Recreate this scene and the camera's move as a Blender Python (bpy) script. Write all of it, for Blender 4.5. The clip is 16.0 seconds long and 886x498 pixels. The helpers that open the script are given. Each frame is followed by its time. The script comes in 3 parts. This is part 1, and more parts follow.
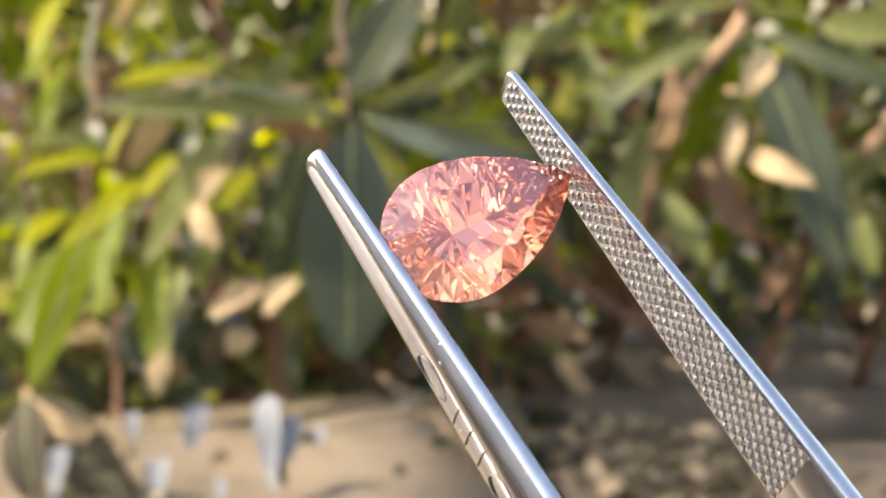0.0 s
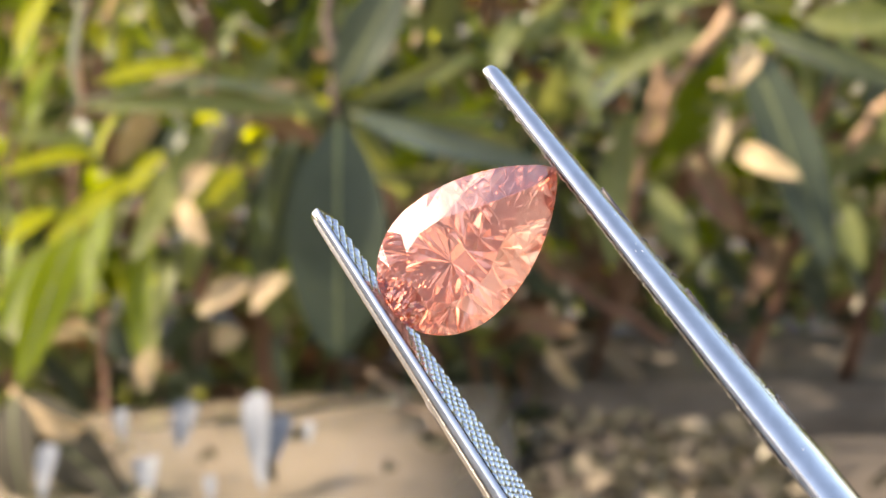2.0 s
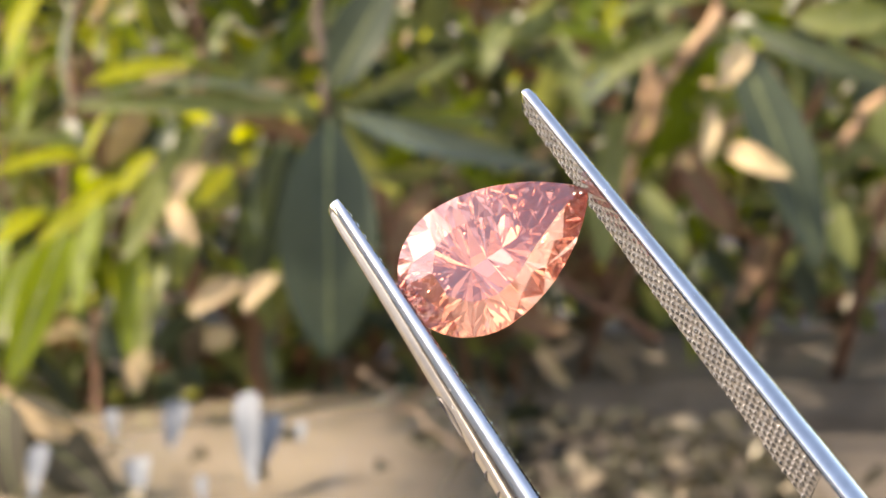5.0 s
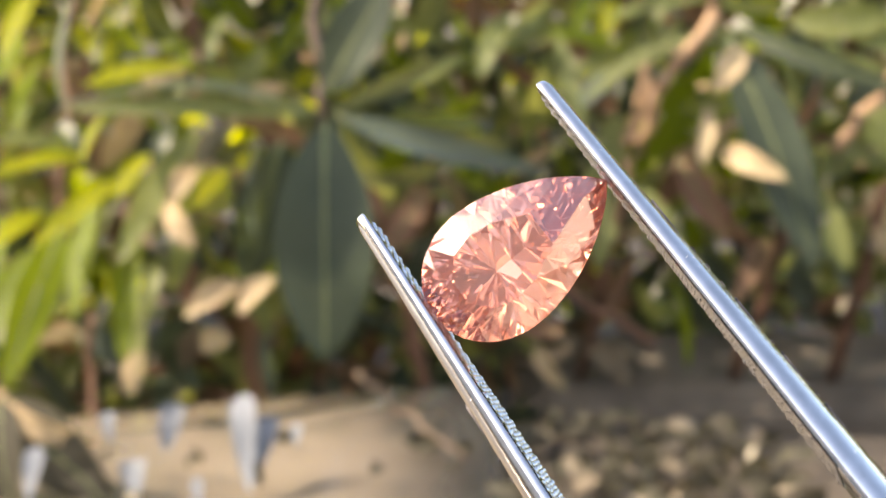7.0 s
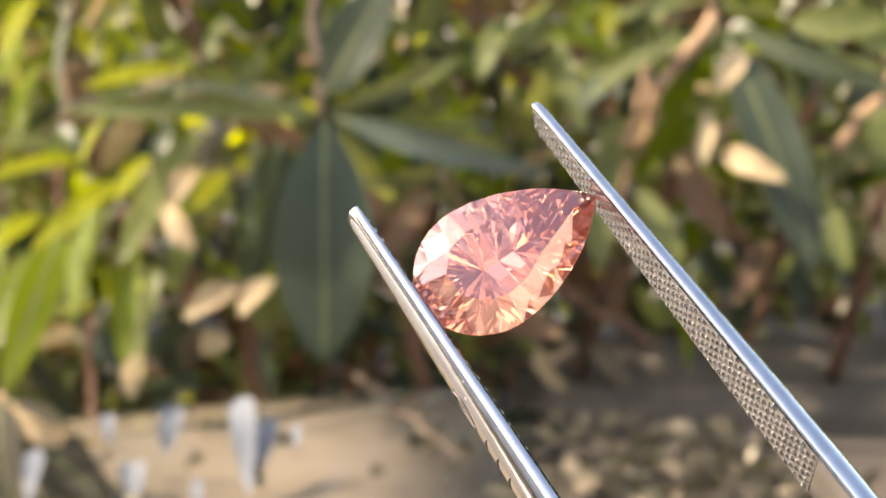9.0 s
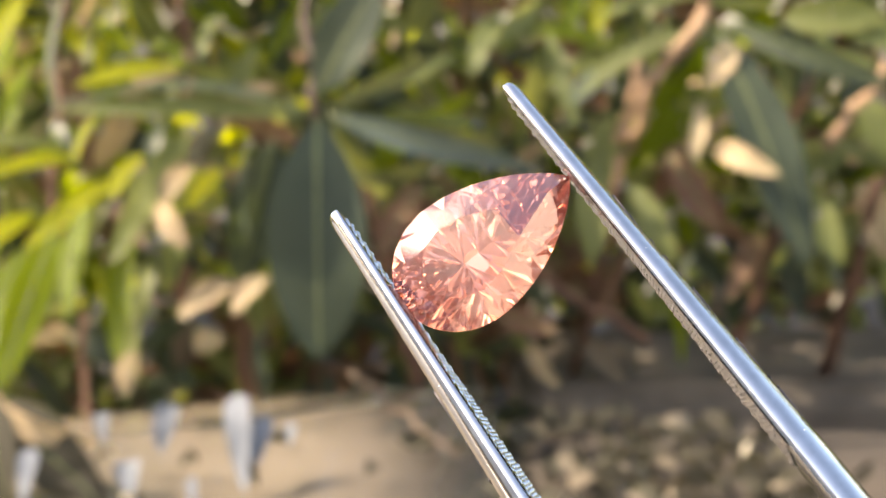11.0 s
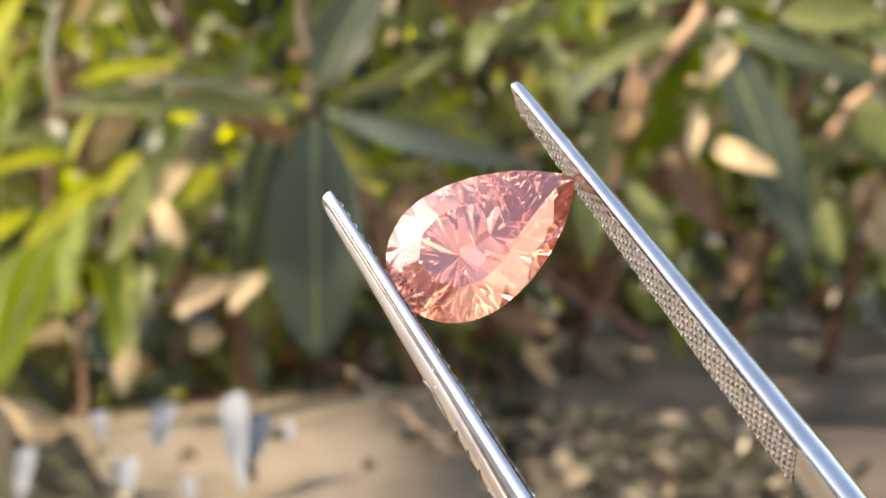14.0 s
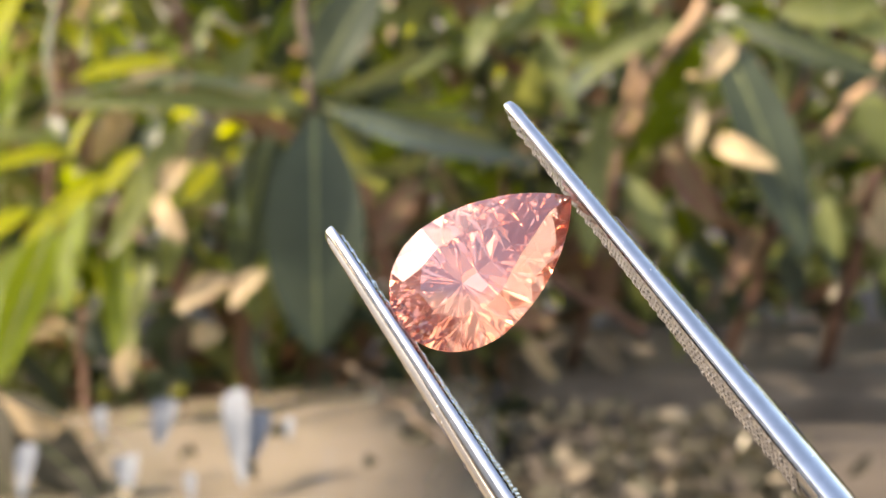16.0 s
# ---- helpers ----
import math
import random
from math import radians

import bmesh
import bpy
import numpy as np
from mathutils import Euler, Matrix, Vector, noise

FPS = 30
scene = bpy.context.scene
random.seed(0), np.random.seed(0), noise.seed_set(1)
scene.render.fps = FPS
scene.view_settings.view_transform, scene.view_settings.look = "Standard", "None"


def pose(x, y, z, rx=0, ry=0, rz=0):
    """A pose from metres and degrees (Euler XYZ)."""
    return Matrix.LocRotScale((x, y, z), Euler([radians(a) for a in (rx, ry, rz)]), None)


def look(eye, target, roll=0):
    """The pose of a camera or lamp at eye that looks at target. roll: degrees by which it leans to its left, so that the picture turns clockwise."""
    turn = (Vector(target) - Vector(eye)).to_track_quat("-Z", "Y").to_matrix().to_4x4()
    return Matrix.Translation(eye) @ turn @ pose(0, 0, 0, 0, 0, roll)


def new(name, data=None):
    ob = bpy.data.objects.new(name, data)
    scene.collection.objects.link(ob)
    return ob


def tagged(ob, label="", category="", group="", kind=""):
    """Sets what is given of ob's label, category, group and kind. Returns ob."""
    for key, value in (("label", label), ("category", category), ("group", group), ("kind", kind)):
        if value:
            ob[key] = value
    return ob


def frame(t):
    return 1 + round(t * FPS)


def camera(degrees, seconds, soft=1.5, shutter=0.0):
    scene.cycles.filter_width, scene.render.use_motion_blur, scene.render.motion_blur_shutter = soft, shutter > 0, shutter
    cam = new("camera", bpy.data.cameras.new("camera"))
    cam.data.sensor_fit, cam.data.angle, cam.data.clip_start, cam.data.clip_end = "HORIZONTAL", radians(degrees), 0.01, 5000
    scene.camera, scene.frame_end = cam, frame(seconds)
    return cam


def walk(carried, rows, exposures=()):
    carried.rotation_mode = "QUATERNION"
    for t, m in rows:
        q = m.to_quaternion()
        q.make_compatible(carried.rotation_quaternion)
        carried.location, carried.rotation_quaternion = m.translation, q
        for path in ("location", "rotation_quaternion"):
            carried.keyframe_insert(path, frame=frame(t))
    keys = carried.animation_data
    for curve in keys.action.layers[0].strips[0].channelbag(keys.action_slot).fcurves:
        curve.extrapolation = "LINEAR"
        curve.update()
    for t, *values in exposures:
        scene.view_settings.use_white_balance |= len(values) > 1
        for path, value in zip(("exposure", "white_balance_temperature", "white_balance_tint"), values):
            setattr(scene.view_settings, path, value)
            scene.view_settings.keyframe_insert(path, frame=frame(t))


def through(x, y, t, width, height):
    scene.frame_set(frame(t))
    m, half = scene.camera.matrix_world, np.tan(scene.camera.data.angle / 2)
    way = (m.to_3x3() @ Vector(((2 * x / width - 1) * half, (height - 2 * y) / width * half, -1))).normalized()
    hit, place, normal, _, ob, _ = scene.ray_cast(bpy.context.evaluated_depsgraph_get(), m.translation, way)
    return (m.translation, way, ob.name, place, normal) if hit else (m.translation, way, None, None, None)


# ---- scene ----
# Everything near the camera is given in millimetres and scaled by MM.
MM = 0.001
EYE = (0.0, 0.0, 1.15)


def aim(yaw, pitch, roll):
    """The camera's pose: small turns about a view along +y, eight degrees below the horizon."""
    base = pose(*EYE, 82.0, 0, 0)
    turn = Euler((0, radians(yaw), 0)).to_matrix() @ Euler((radians(pitch), 0, 0)).to_matrix() @ Euler((0, 0, radians(roll))).to_matrix()
    return base @ turn.to_4x4()


cam = camera(32.0, 16.0, soft=1.5)
cam.data.dof.use_dof = True
cam.data.dof.focus_distance = 0.076
cam.data.dof.aperture_fstop = 75.0
walk(cam, [
    (0, aim(0.94, 0.10, 0.46)),
    (0.5, aim(0.88, 0.09, 0.45)),
    (1, aim(0.83, 0.07, 0.34)),
    (1.5, aim(0.69, 0.03, 0.25)),
    (2, aim(0.48, -0.07, 0.13)),
    (2.5, aim(0.36, -0.12, -0.01)),
    (3, aim(0.34, -0.16, -0.02)),
    (3.5, aim(0.31, -0.15, 0.07)),
    (4, aim(0.31, -0.12, 0.05)),
    (6.5, aim(-0.08, -0.05, -0.06)),
    (7, aim(-0.00, 0.00, 0.00)),
    (7.5, aim(0.02, 0.02, -0.04)),
    (8, aim(0.01, 0.03, 0.01)),
    (8.5, aim(0.01, 0.06, -0.03)),
    (9, aim(-0.01, 0.07, -0.06)),
    (11.5, aim(-0.28, -0.08, -0.46)),
    (12, aim(-0.20, -0.08, -0.36)),
    (12.5, aim(-0.23, -0.11, -0.29)),
    (13, aim(-0.24, -0.11, -0.33)),
    (13.5, aim(-0.27, -0.12, -0.31)),
    (14, aim(-0.34, -0.15, -0.48)),
    (14.5, aim(-0.36, -0.19, -0.49)),
    (15, aim(-0.41, -0.26, -0.52)),
    (15.5, aim(-0.36, -0.28, -0.61)),
    (16, aim(-0.33, -0.30, -0.55)),
], [(0, 2.2, 7900, 16), (16, 2.2, 7900, 16)])

# ---- light ----
SUN = Vector((-0.72, 0.02, 0.66)).normalized()
world = bpy.data.worlds.new("sky")
scene.world = world
world.use_nodes = True
wn = world.node_tree.nodes
sky = wn.new("ShaderNodeTexSky")
sky.sky_type = 'NISHITA'
sky.sun_disc = False
sky.dust_density = 1.8
sky.sun_elevation = math.asin(SUN.z)
sky.sun_rotation = math.atan2(SUN.x, SUN.y)
wn["Background"].inputs["Strength"].default_value = 0.15
world.node_tree.links.new(sky.outputs[0], wn["Background"].inputs["Color"])
sun = new("sun", bpy.data.lights.new("sun", 'SUN'))
sun.data.energy = 3.0
sun.data.angle = radians(0.55)
sun.data.color = (1.0, 0.93, 0.82)
sun.matrix_world = look(SUN * 10, (0, 0, 0))


# ---- materials ----
def material(name):
    m = bpy.data.materials.new(name)
    m.use_nodes = True
    return m, m.node_tree.nodes, m.node_tree.links, m.node_tree.nodes["Principled BSDF"]


def noise_ramp(n, l, scale, stops, detail=5.0, coords="Object", stretch=None):
    """A noise texture through a colour ramp. Gives the ramp and the noise node."""
    tc = n.new("ShaderNodeTexCoord")
    tex = n.new("ShaderNodeTexNoise")
    tex.inputs["Scale"].default_value = scale
    tex.inputs["Detail"].default_value = detail
    if stretch:
        mp = n.new("ShaderNodeMapping")
        mp.inputs["Scale"].default_value = stretch
        l.new(tc.outputs[coords], mp.inputs[0])
        l.new(mp.outputs[0], tex.inputs["Vector"])
    else:
        l.new(tc.outputs[coords], tex.inputs["Vector"])
    ramp = n.new("ShaderNodeValToRGB")
    while len(ramp.color_ramp.elements) < len(stops):
        ramp.color_ramp.elements.new(0.5)
    for e, (p, c) in zip(ramp.color_ramp.elements, stops):
        e.position, e.color = p, (*c, 1)
    l.new(tex.outputs["Fac"], ramp.inputs[0])
    return ramp, tex


def bump(n, l, bsdf, source, strength, distance):
    b = n.new("ShaderNodeBump")
    b.inputs["Strength"].default_value = strength
    b.inputs["Distance"].default_value = distance
    l.new(source, b.inputs["Height"])
    l.new(b.outputs[0], bsdf.inputs["Normal"])


def leaf_material(name, dark, light, rough=0.35, through=0.4, glow=None, gloss=0.32):
    """A leaf: mottled blade, waxy gloss, light that passes through it."""
    m, n, l, b = material(name)
    ramp, tex = noise_ramp(n, l, 28.0, [(0.3, dark), (0.72, light)])
    info = n.new("ShaderNodeNewGeometry")
    hsv = n.new("ShaderNodeHueSaturation")
    vary = n.new("ShaderNodeMapRange")
    vary.inputs["To Min"].default_value, vary.inputs["To Max"].default_value = 0.65, 1.45
    l.new(info.outputs["Random Per Island"], vary.inputs["Value"])
    l.new(vary.outputs[0], hsv.inputs["Value"])
    hue = n.new("ShaderNodeMapRange")
    hue.inputs["To Min"].default_value, hue.inputs["To Max"].default_value = 0.485, 0.515
    l.new(tex.outputs["Fac"], hue.inputs["Value"])
    l.new(hue.outputs[0], hsv.inputs["Hue"])
    l.new(ramp.outputs[0], hsv.inputs["Color"])
    l.new(hsv.outputs[0], b.inputs["Base Color"])
    b.inputs["Roughness"].default_value = rough
    b.inputs["Specular IOR Level"].default_value = gloss
    bump(n, l, b, tex.outputs["Fac"], 0.25, 0.002)
    tr = n.new("ShaderNodeBsdfTranslucent")
    mul = n.new("ShaderNodeMixRGB")
    mul.blend_type = 'MIX'
    mul.inputs[0].default_value = 0.65
    mul.inputs[2].default_value = (*(glow or (0.45, 0.55, 0.05)), 1)
    l.new(hsv.outputs[0], mul.inputs[1])
    l.new(mul.outputs[0], tr.inputs["Color"])
    mix = n.new("ShaderNodeMixShader")
    mix.inputs[0].default_value = through
    l.new(b.outputs[0], mix.inputs[1])
    l.new(tr.outputs[0], mix.inputs[2])
    l.new(mix.outputs[0], n["Material Output"].inputs["Surface"])
    return m


def surface(name, scale, stops, rough, relief=0.3, depth=0.004, metal=0.0, coords="Object", stretch=None):
    m, n, l, b = material(name)
    ramp, tex = noise_ramp(n, l, scale, stops, 8.0, coords, stretch)
    l.new(ramp.outputs[0], b.inputs["Base Color"])
    b.inputs["Roughness"].default_value = rough
    b.inputs["Metallic"].default_value = metal
    bump(n, l, b, tex.outputs["Fac"], relief, depth)
    return m


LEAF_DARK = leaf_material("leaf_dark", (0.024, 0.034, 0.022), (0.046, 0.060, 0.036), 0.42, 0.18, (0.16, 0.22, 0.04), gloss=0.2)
LEAF_OLIVE = leaf_material("leaf_olive", (0.085, 0.11, 0.035), (0.18, 0.2, 0.07), 0.5, 0.42, (0.42, 0.44, 0.08))
LEAF_GREEN = leaf_material("leaf_green", (0.075, 0.12, 0.008), (0.14, 0.19, 0.014), 0.5, 0.58, (0.46, 0.56, 0.01), gloss=0.15)
LEAF_YELLOW = leaf_material("leaf_yellow", (0.24, 0.28, 0.008), (0.40, 0.40, 0.015), 0.5, 0.72, (0.88, 0.92, 0.015))
LEAF_DRY = leaf_material("leaf_dry", (0.22, 0.16, 0.09), (0.42, 0.33, 0.2), 0.7, 0.25, (0.6, 0.45, 0.22))
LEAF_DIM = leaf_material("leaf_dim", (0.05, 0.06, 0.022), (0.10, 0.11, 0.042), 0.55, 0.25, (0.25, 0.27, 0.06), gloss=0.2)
# Bluish white that paints sky reflections on the ledge and glints in the hedge.
LEAF_GLEAM = leaf_material("leaf_gleam", (0.10, 0.112, 0.124), (0.16, 0.175, 0.19), 0.75, 0.1, (0.15, 0.17, 0.2), gloss=0.08)
# Bright straw tone that paints sun glints from glossy leaves.
LEAF_GLINT = leaf_material("leaf_glint", (0.45, 0.4, 0.29), (0.62, 0.57, 0.44), 0.5, 0.3, (0.65, 0.6, 0.42))
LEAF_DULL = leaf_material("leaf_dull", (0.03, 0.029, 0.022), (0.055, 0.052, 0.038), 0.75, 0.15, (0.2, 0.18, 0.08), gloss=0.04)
LEAF_SHEEN = leaf_material("leaf_sheen", (0.05, 0.07, 0.06), (0.09, 0.12, 0.1), 0.16, 0.1, (0.2, 0.25, 0.1))
LITTER = leaf_material("leaf_litter", (0.08, 0.067, 0.05), (0.15, 0.128, 0.095), 0.85, 0.1, (0.2, 0.15, 0.08), gloss=0.1)
LEAF_RUST = leaf_material("leaf_rust", (0.09, 0.05, 0.03), (0.16, 0.09, 0.05), 0.7, 0.2, (0.3, 0.15, 0.05))
# Bark tone lightened to paint sunlight on the twigs.
LIT_BARK = surface("lit_bark", 60.0, [(0.3, (0.15, 0.085, 0.045)), (0.7, (0.38, 0.25, 0.14))], 0.8, 0.6, 0.003)
DARK_BARK = surface("dark_bark", 60.0, [(0.3, (0.07, 0.035, 0.02)), (0.7, (0.17, 0.09, 0.055))], 0.85, 0.6, 0.003)
TWIG = surface("dark_twig", 60.0, [(0.3, (0.04, 0.027, 0.018)), (0.7, (0.1, 0.07, 0.045))], 0.85, 0.6, 0.003)
# Soil tones are lowered so the colour itself carries the shrubs' shade.
SHADE_SOIL = surface("soil", 9.0, [(0.25, (0.018, 0.014, 0.01)), (0.6, (0.042, 0.033, 0.023)), (0.85, (0.075, 0.058, 0.04))], 0.95, 0.8, 0.02)
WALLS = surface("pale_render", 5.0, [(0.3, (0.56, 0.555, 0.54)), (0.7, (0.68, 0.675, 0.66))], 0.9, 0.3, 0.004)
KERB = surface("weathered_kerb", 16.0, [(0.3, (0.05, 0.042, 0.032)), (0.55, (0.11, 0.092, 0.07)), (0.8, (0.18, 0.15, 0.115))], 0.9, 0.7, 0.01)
PAVING = surface("paving", 3.0, [(0.3, (0.30, 0.29, 0.275)), (0.7, (0.42, 0.41, 0.39))], 0.9, 0.3, 0.006)
STONE = surface("polished_stone", 6.0, [(0.25, (0.085, 0.071, 0.054)), (0.5, (0.16, 0.134, 0.101)), (0.8, (0.24, 0.2, 0.152))], 0.22, 0.05, 0.002)
STEEL = surface("polished_steel", 900.0, [(0.35, (0.45, 0.445, 0.435)), (0.65, (0.53, 0.525, 0.515))], 0.09, 0.05, 0.00003, 1.0)
def add_specks(m):
    """Fine dust that dulls small spots of the metal."""
    n, l = m.node_tree.nodes, m.node_tree.links
    ramp, tex = noise_ramp(n, l, 3600.0, [(0.735, (1, 1, 1)), (0.765, (0.1, 0.1, 0.1))], 2.0)
    l.new(ramp.outputs[0], n["Principled BSDF"].inputs["Metallic"])


add_specks(STEEL)
KNURL = surface("serrated_steel", 1400.0, [(0.3, (0.36, 0.365, 0.375)), (0.7, (0.5, 0.51, 0.52))], 0.17, 0.35, 0.0001, 1.0)
ENGRAVED = surface("engraved_groove", 900.0, [(0.3, (0.05, 0.045, 0.045)), (0.7, (0.12, 0.11, 0.11))], 0.55, 0.1, 0.00003, 0.6)


def gem_material():
    """Cut stone with a high index. Two lobes of slightly different index and tint give a little fire; faint inner haze scatters some light."""
    m, n, l, b = material("pink_diamond")
    b.inputs["Base Color"].default_value = (1.0, 0.32, 0.195, 1)
    b.inputs["Roughness"].default_value = 0.0
    b.inputs["IOR"].default_value = 2.40
    b.inputs["Transmission Weight"].default_value = 1.0
    glass = n.new("ShaderNodeBsdfGlass")
    glass.inputs["Color"].default_value = (1.0, 0.785, 0.695, 1)
    glass.inputs["Roughness"].default_value = 0.0
    glass.inputs["IOR"].default_value = 2.46
    both = n.new("ShaderNodeMixShader")
    both.inputs[0].default_value = 0.55
    l.new(b.outputs[0], both.inputs[1])
    l.new(glass.outputs[0], both.inputs[2])
    haze = n.new("ShaderNodeBsdfTranslucent")
    haze.inputs["Color"].default_value = (1.0, 0.30, 0.19, 1)
    mix = n.new("ShaderNodeMixShader")
    mix.inputs[0].default_value = 0.03
    l.new(both.outputs[0], mix.inputs[1])
    l.new(haze.outputs[0], mix.inputs[2])
    l.new(mix.outputs[0], n["Material Output"].inputs["Surface"])
    return m


GEM = gem_material()


# ---- building helpers ----
def part(name, bm, mat, parent=None, label="", smooth=True):
    """Links a bmesh as one mesh object, under a thing or a part where one is given."""
    me = bpy.data.meshes.new(name)
    bm.to_mesh(me)
    bm.free()
    me.materials.append(mat)
    me.polygons.foreach_set("use_smooth", [smooth] * len(me.polygons))
    ob = new(name, me)
    if parent:
        ob.parent = parent
    if label:
        ob["label"] = label
    return ob


def thing(name, label, category, at=(0, 0, 0), group="", kind=""):
    ob = new(name)
    ob.location = at
    ob.empty_display_size = 0.01
    return tagged(ob, label, category, group, kind)


def tube(bm, points, radii, sides=8):
    """A tapered round stem through the points."""
    rings = []
    pts = [Vector(p) for p in points]
    for i, p in enumerate(pts):
        d = (pts[min(i + 1, len(pts) - 1)] - pts[max(i - 1, 0)]).normalized()
        u = d.orthogonal().normalized()
        v = d.cross(u)
        rings.append([bm.verts.new(p + (u * math.cos(a) + v * math.sin(a)) * radii[i]) for a in [2 * math.pi * k / sides for k in range(sides)]])
    for a, b in zip(rings, rings[1:]):
        for k in range(sides):
            j = (k + 1) % sides
            bm.faces.new((a[k], a[j], b[j], b[k]))
    bm.faces.new(rings[0][::-1])
    bm.faces.new(rings[-1])


def wander(a, b, steps, amount, rng):
    """Points from a to b on a slightly crooked line."""
    a, b = Vector(a), Vector(b)
    pts = []
    for i in range(steps + 1):
        f = i / steps
        w = amount * math.sin(math.pi * f)
        pts.append(a.lerp(b, f) + Vector((rng.uniform(-w, w), rng.uniform(-w, w), rng.uniform(-w, w))))
    return pts


def blade(base, tip, width, roll, arch, fold, fat=0.45, steps=10, wave=0.0, seed=0):
    """Vertices and faces of one leaf from base to tip, with a folded midrib, an arched spine and a wavy rim."""
    base, tip = Vector(base), Vector(tip)
    axis = tip - base
    length = axis.length
    axis.normalize()
    ref = Vector((0.0, -1.0, 0.35))
    nrm = (ref - axis * ref.dot(axis)).normalized()
    nrm = Matrix.Rotation(radians(roll), 3, axis) @ nrm
    side = axis.cross(nrm)
    cols = (-1.0, -0.55, 0.0, 0.55, 1.0)
    vs, fs = [], []
    for i in range(steps + 1):
        f = i / steps
        prof = (math.sin(math.pi * f ** (math.log(0.5) / math.log(fat))) ** 0.66) if 0 < f < 1 else 0.0
        half = width / 2 * max(prof, 0.035)
        lift = arch * length * math.sin(math.pi * f)
        for c in cols:
            rim = wave * width * math.sin(9 * f + seed + (2 if c > 0 else 0)) * abs(c) ** 2
            vs.append(base + axis * (length * f) + side * (half * c) + nrm * (lift + fold * half * abs(c) + rim))
        if i:
            o, q = (i - 1) * 5, i * 5
            for k in range(4):
                fs.append((o + k, o + k + 1, q + k + 1, q + k))
    return vs, fs


def leaf(parent, base, tip, width, mat, roll=0.0, arch=0.06, fold=0.18, fat=0.48, label="", rib=True, wave=0.03):
    """A leaf as a part of its plant, with the raised midrib under it as a piece of its own."""
    vs, fs = blade(base, tip, width, roll, arch, fold, fat, 14, wave, base[0] * 50)
    me = bpy.data.meshes.new("leaf")
    me.from_pydata(vs, [], fs)
    me.materials.append(mat)
    me.polygons.foreach_set("use_smooth", [True] * len(me.polygons))
    ob = new("leaf", me)
    ob.parent = parent
    if label:
        ob["label"] = label
    if rib:
        bm = bmesh.new()
        spine = [vs[i * 5 + 2] for i in range(15)]
        tube(bm, spine, [width * 0.028 * (1 - i / 16) + 0.0003 for i in range(15)], 5)
        part("midrib", bm, RIB, ob)
    return ob


RIB = leaf_material("leaf_midrib", (0.10, 0.125, 0.055), (0.17, 0.2, 0.09), 0.5, 0.2)


# ---- ground and ledge ----
def slab(name, x0, x1, y0, y1, z0, z1, mat, label, skew=0.0):
    """A weathered slab with worn edges and an uneven top."""
    bm = bmesh.new()
    bmesh.ops.create_cube(bm, size=1.0)
    bmesh.ops.scale(bm, vec=(x1 - x0, y1 - y0, z1 - z0), verts=bm.verts)
    bmesh.ops.bevel(bm, geom=bm.edges[:], offset=0.012, segments=3, affect='EDGES')
    bmesh.ops.subdivide_edges(bm, edges=[e for e in bm.edges if e.calc_length() > 0.1], cuts=12, use_grid_fill=True)
    for v in bm.verts:
        v.co.y += skew * v.co.x * max(0.0, v.co.y / (y1 - y0) + 0.5)
        v.co.z += 0.004 * noise.noise(v.co * 9)
        v.co.y += 0.005 * noise.noise(v.co * 6 + Vector((5, 0, 0)))
    ob = part(name, bm, mat)
    ob.matrix_world = pose((x0 + x1) / 2, (y0 + y1) / 2, (z0 + z1) / 2)
    return tagged(ob, label, "ledge", kind="structure")


def ground():
    bm = bmesh.new()
    n = 40
    xs = [-400, -60, -12, -5] + [-3 + 6 * i / n for i in range(n + 1)] + [5, 12, 60, 400]
    ys = [-400, -60, -12, -4] + [-2 + 6 * i / n for i in range(n + 1)] + [6, 12, 60, 400]
    grid = [[bm.verts.new((x, y, (0.76 if y > 0.3 else -0.08) + (0.025 * noise.noise(Vector((x * 4, y * 4, 0))) if abs(x) < 4 and abs(y) < 5 else -0.02))) for x in xs] for y in ys]
    for a, b in zip(grid, grid[1:]):
        for k in range(len(xs) - 1):
            bm.faces.new((a[k], a[k + 1], b[k + 1], b[k]))
    ob = part("ground", bm, SHADE_SOIL)
    tagged(ob, "garden soil under the shrubs, colour darkened for shade", "soil", kind="structure")
    # Unseen paving and walls, added to light the gem and reflect in the steel.
    slab("bounce_pavement", -6.0, 6.0, -6.0, 0.24, -0.10, 0.0, PAVING, "plain grey paving added out of view for bounce light and reflections")
    slab("bounce_wall_south", -3.4, 3.4, -4.3, -4.1, 0.0, 3.4, WALLS, "plain pale wall added out of view for bounce light and reflections")
    slab("bounce_wall_west", -3.3, -3.1, -4.0, 0.2, 0.0, 2.5, WALLS, "plain pale wall added out of view for bounce light and reflections")
    slab("bounce_wall_east", 3.1, 3.3, -4.0, 0.2, 0.0, 2.9, WALLS, "plain pale wall added out of view for bounce light and reflections")


ground()
slab("ledge", -1.3, 0.036, 0.24, 0.780, 0.0, 0.920, STONE, "sunlit beige polished stone ledge with dry litter", skew=0.364)
slab("soil_bed", 0.04, 1.3, 0.24, 0.94, 0.78, 0.902, SHADE_SOIL, "soil bed strewn with dry leaves, colour darkened for shade")
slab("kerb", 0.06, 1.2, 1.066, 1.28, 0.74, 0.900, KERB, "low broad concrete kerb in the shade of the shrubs")


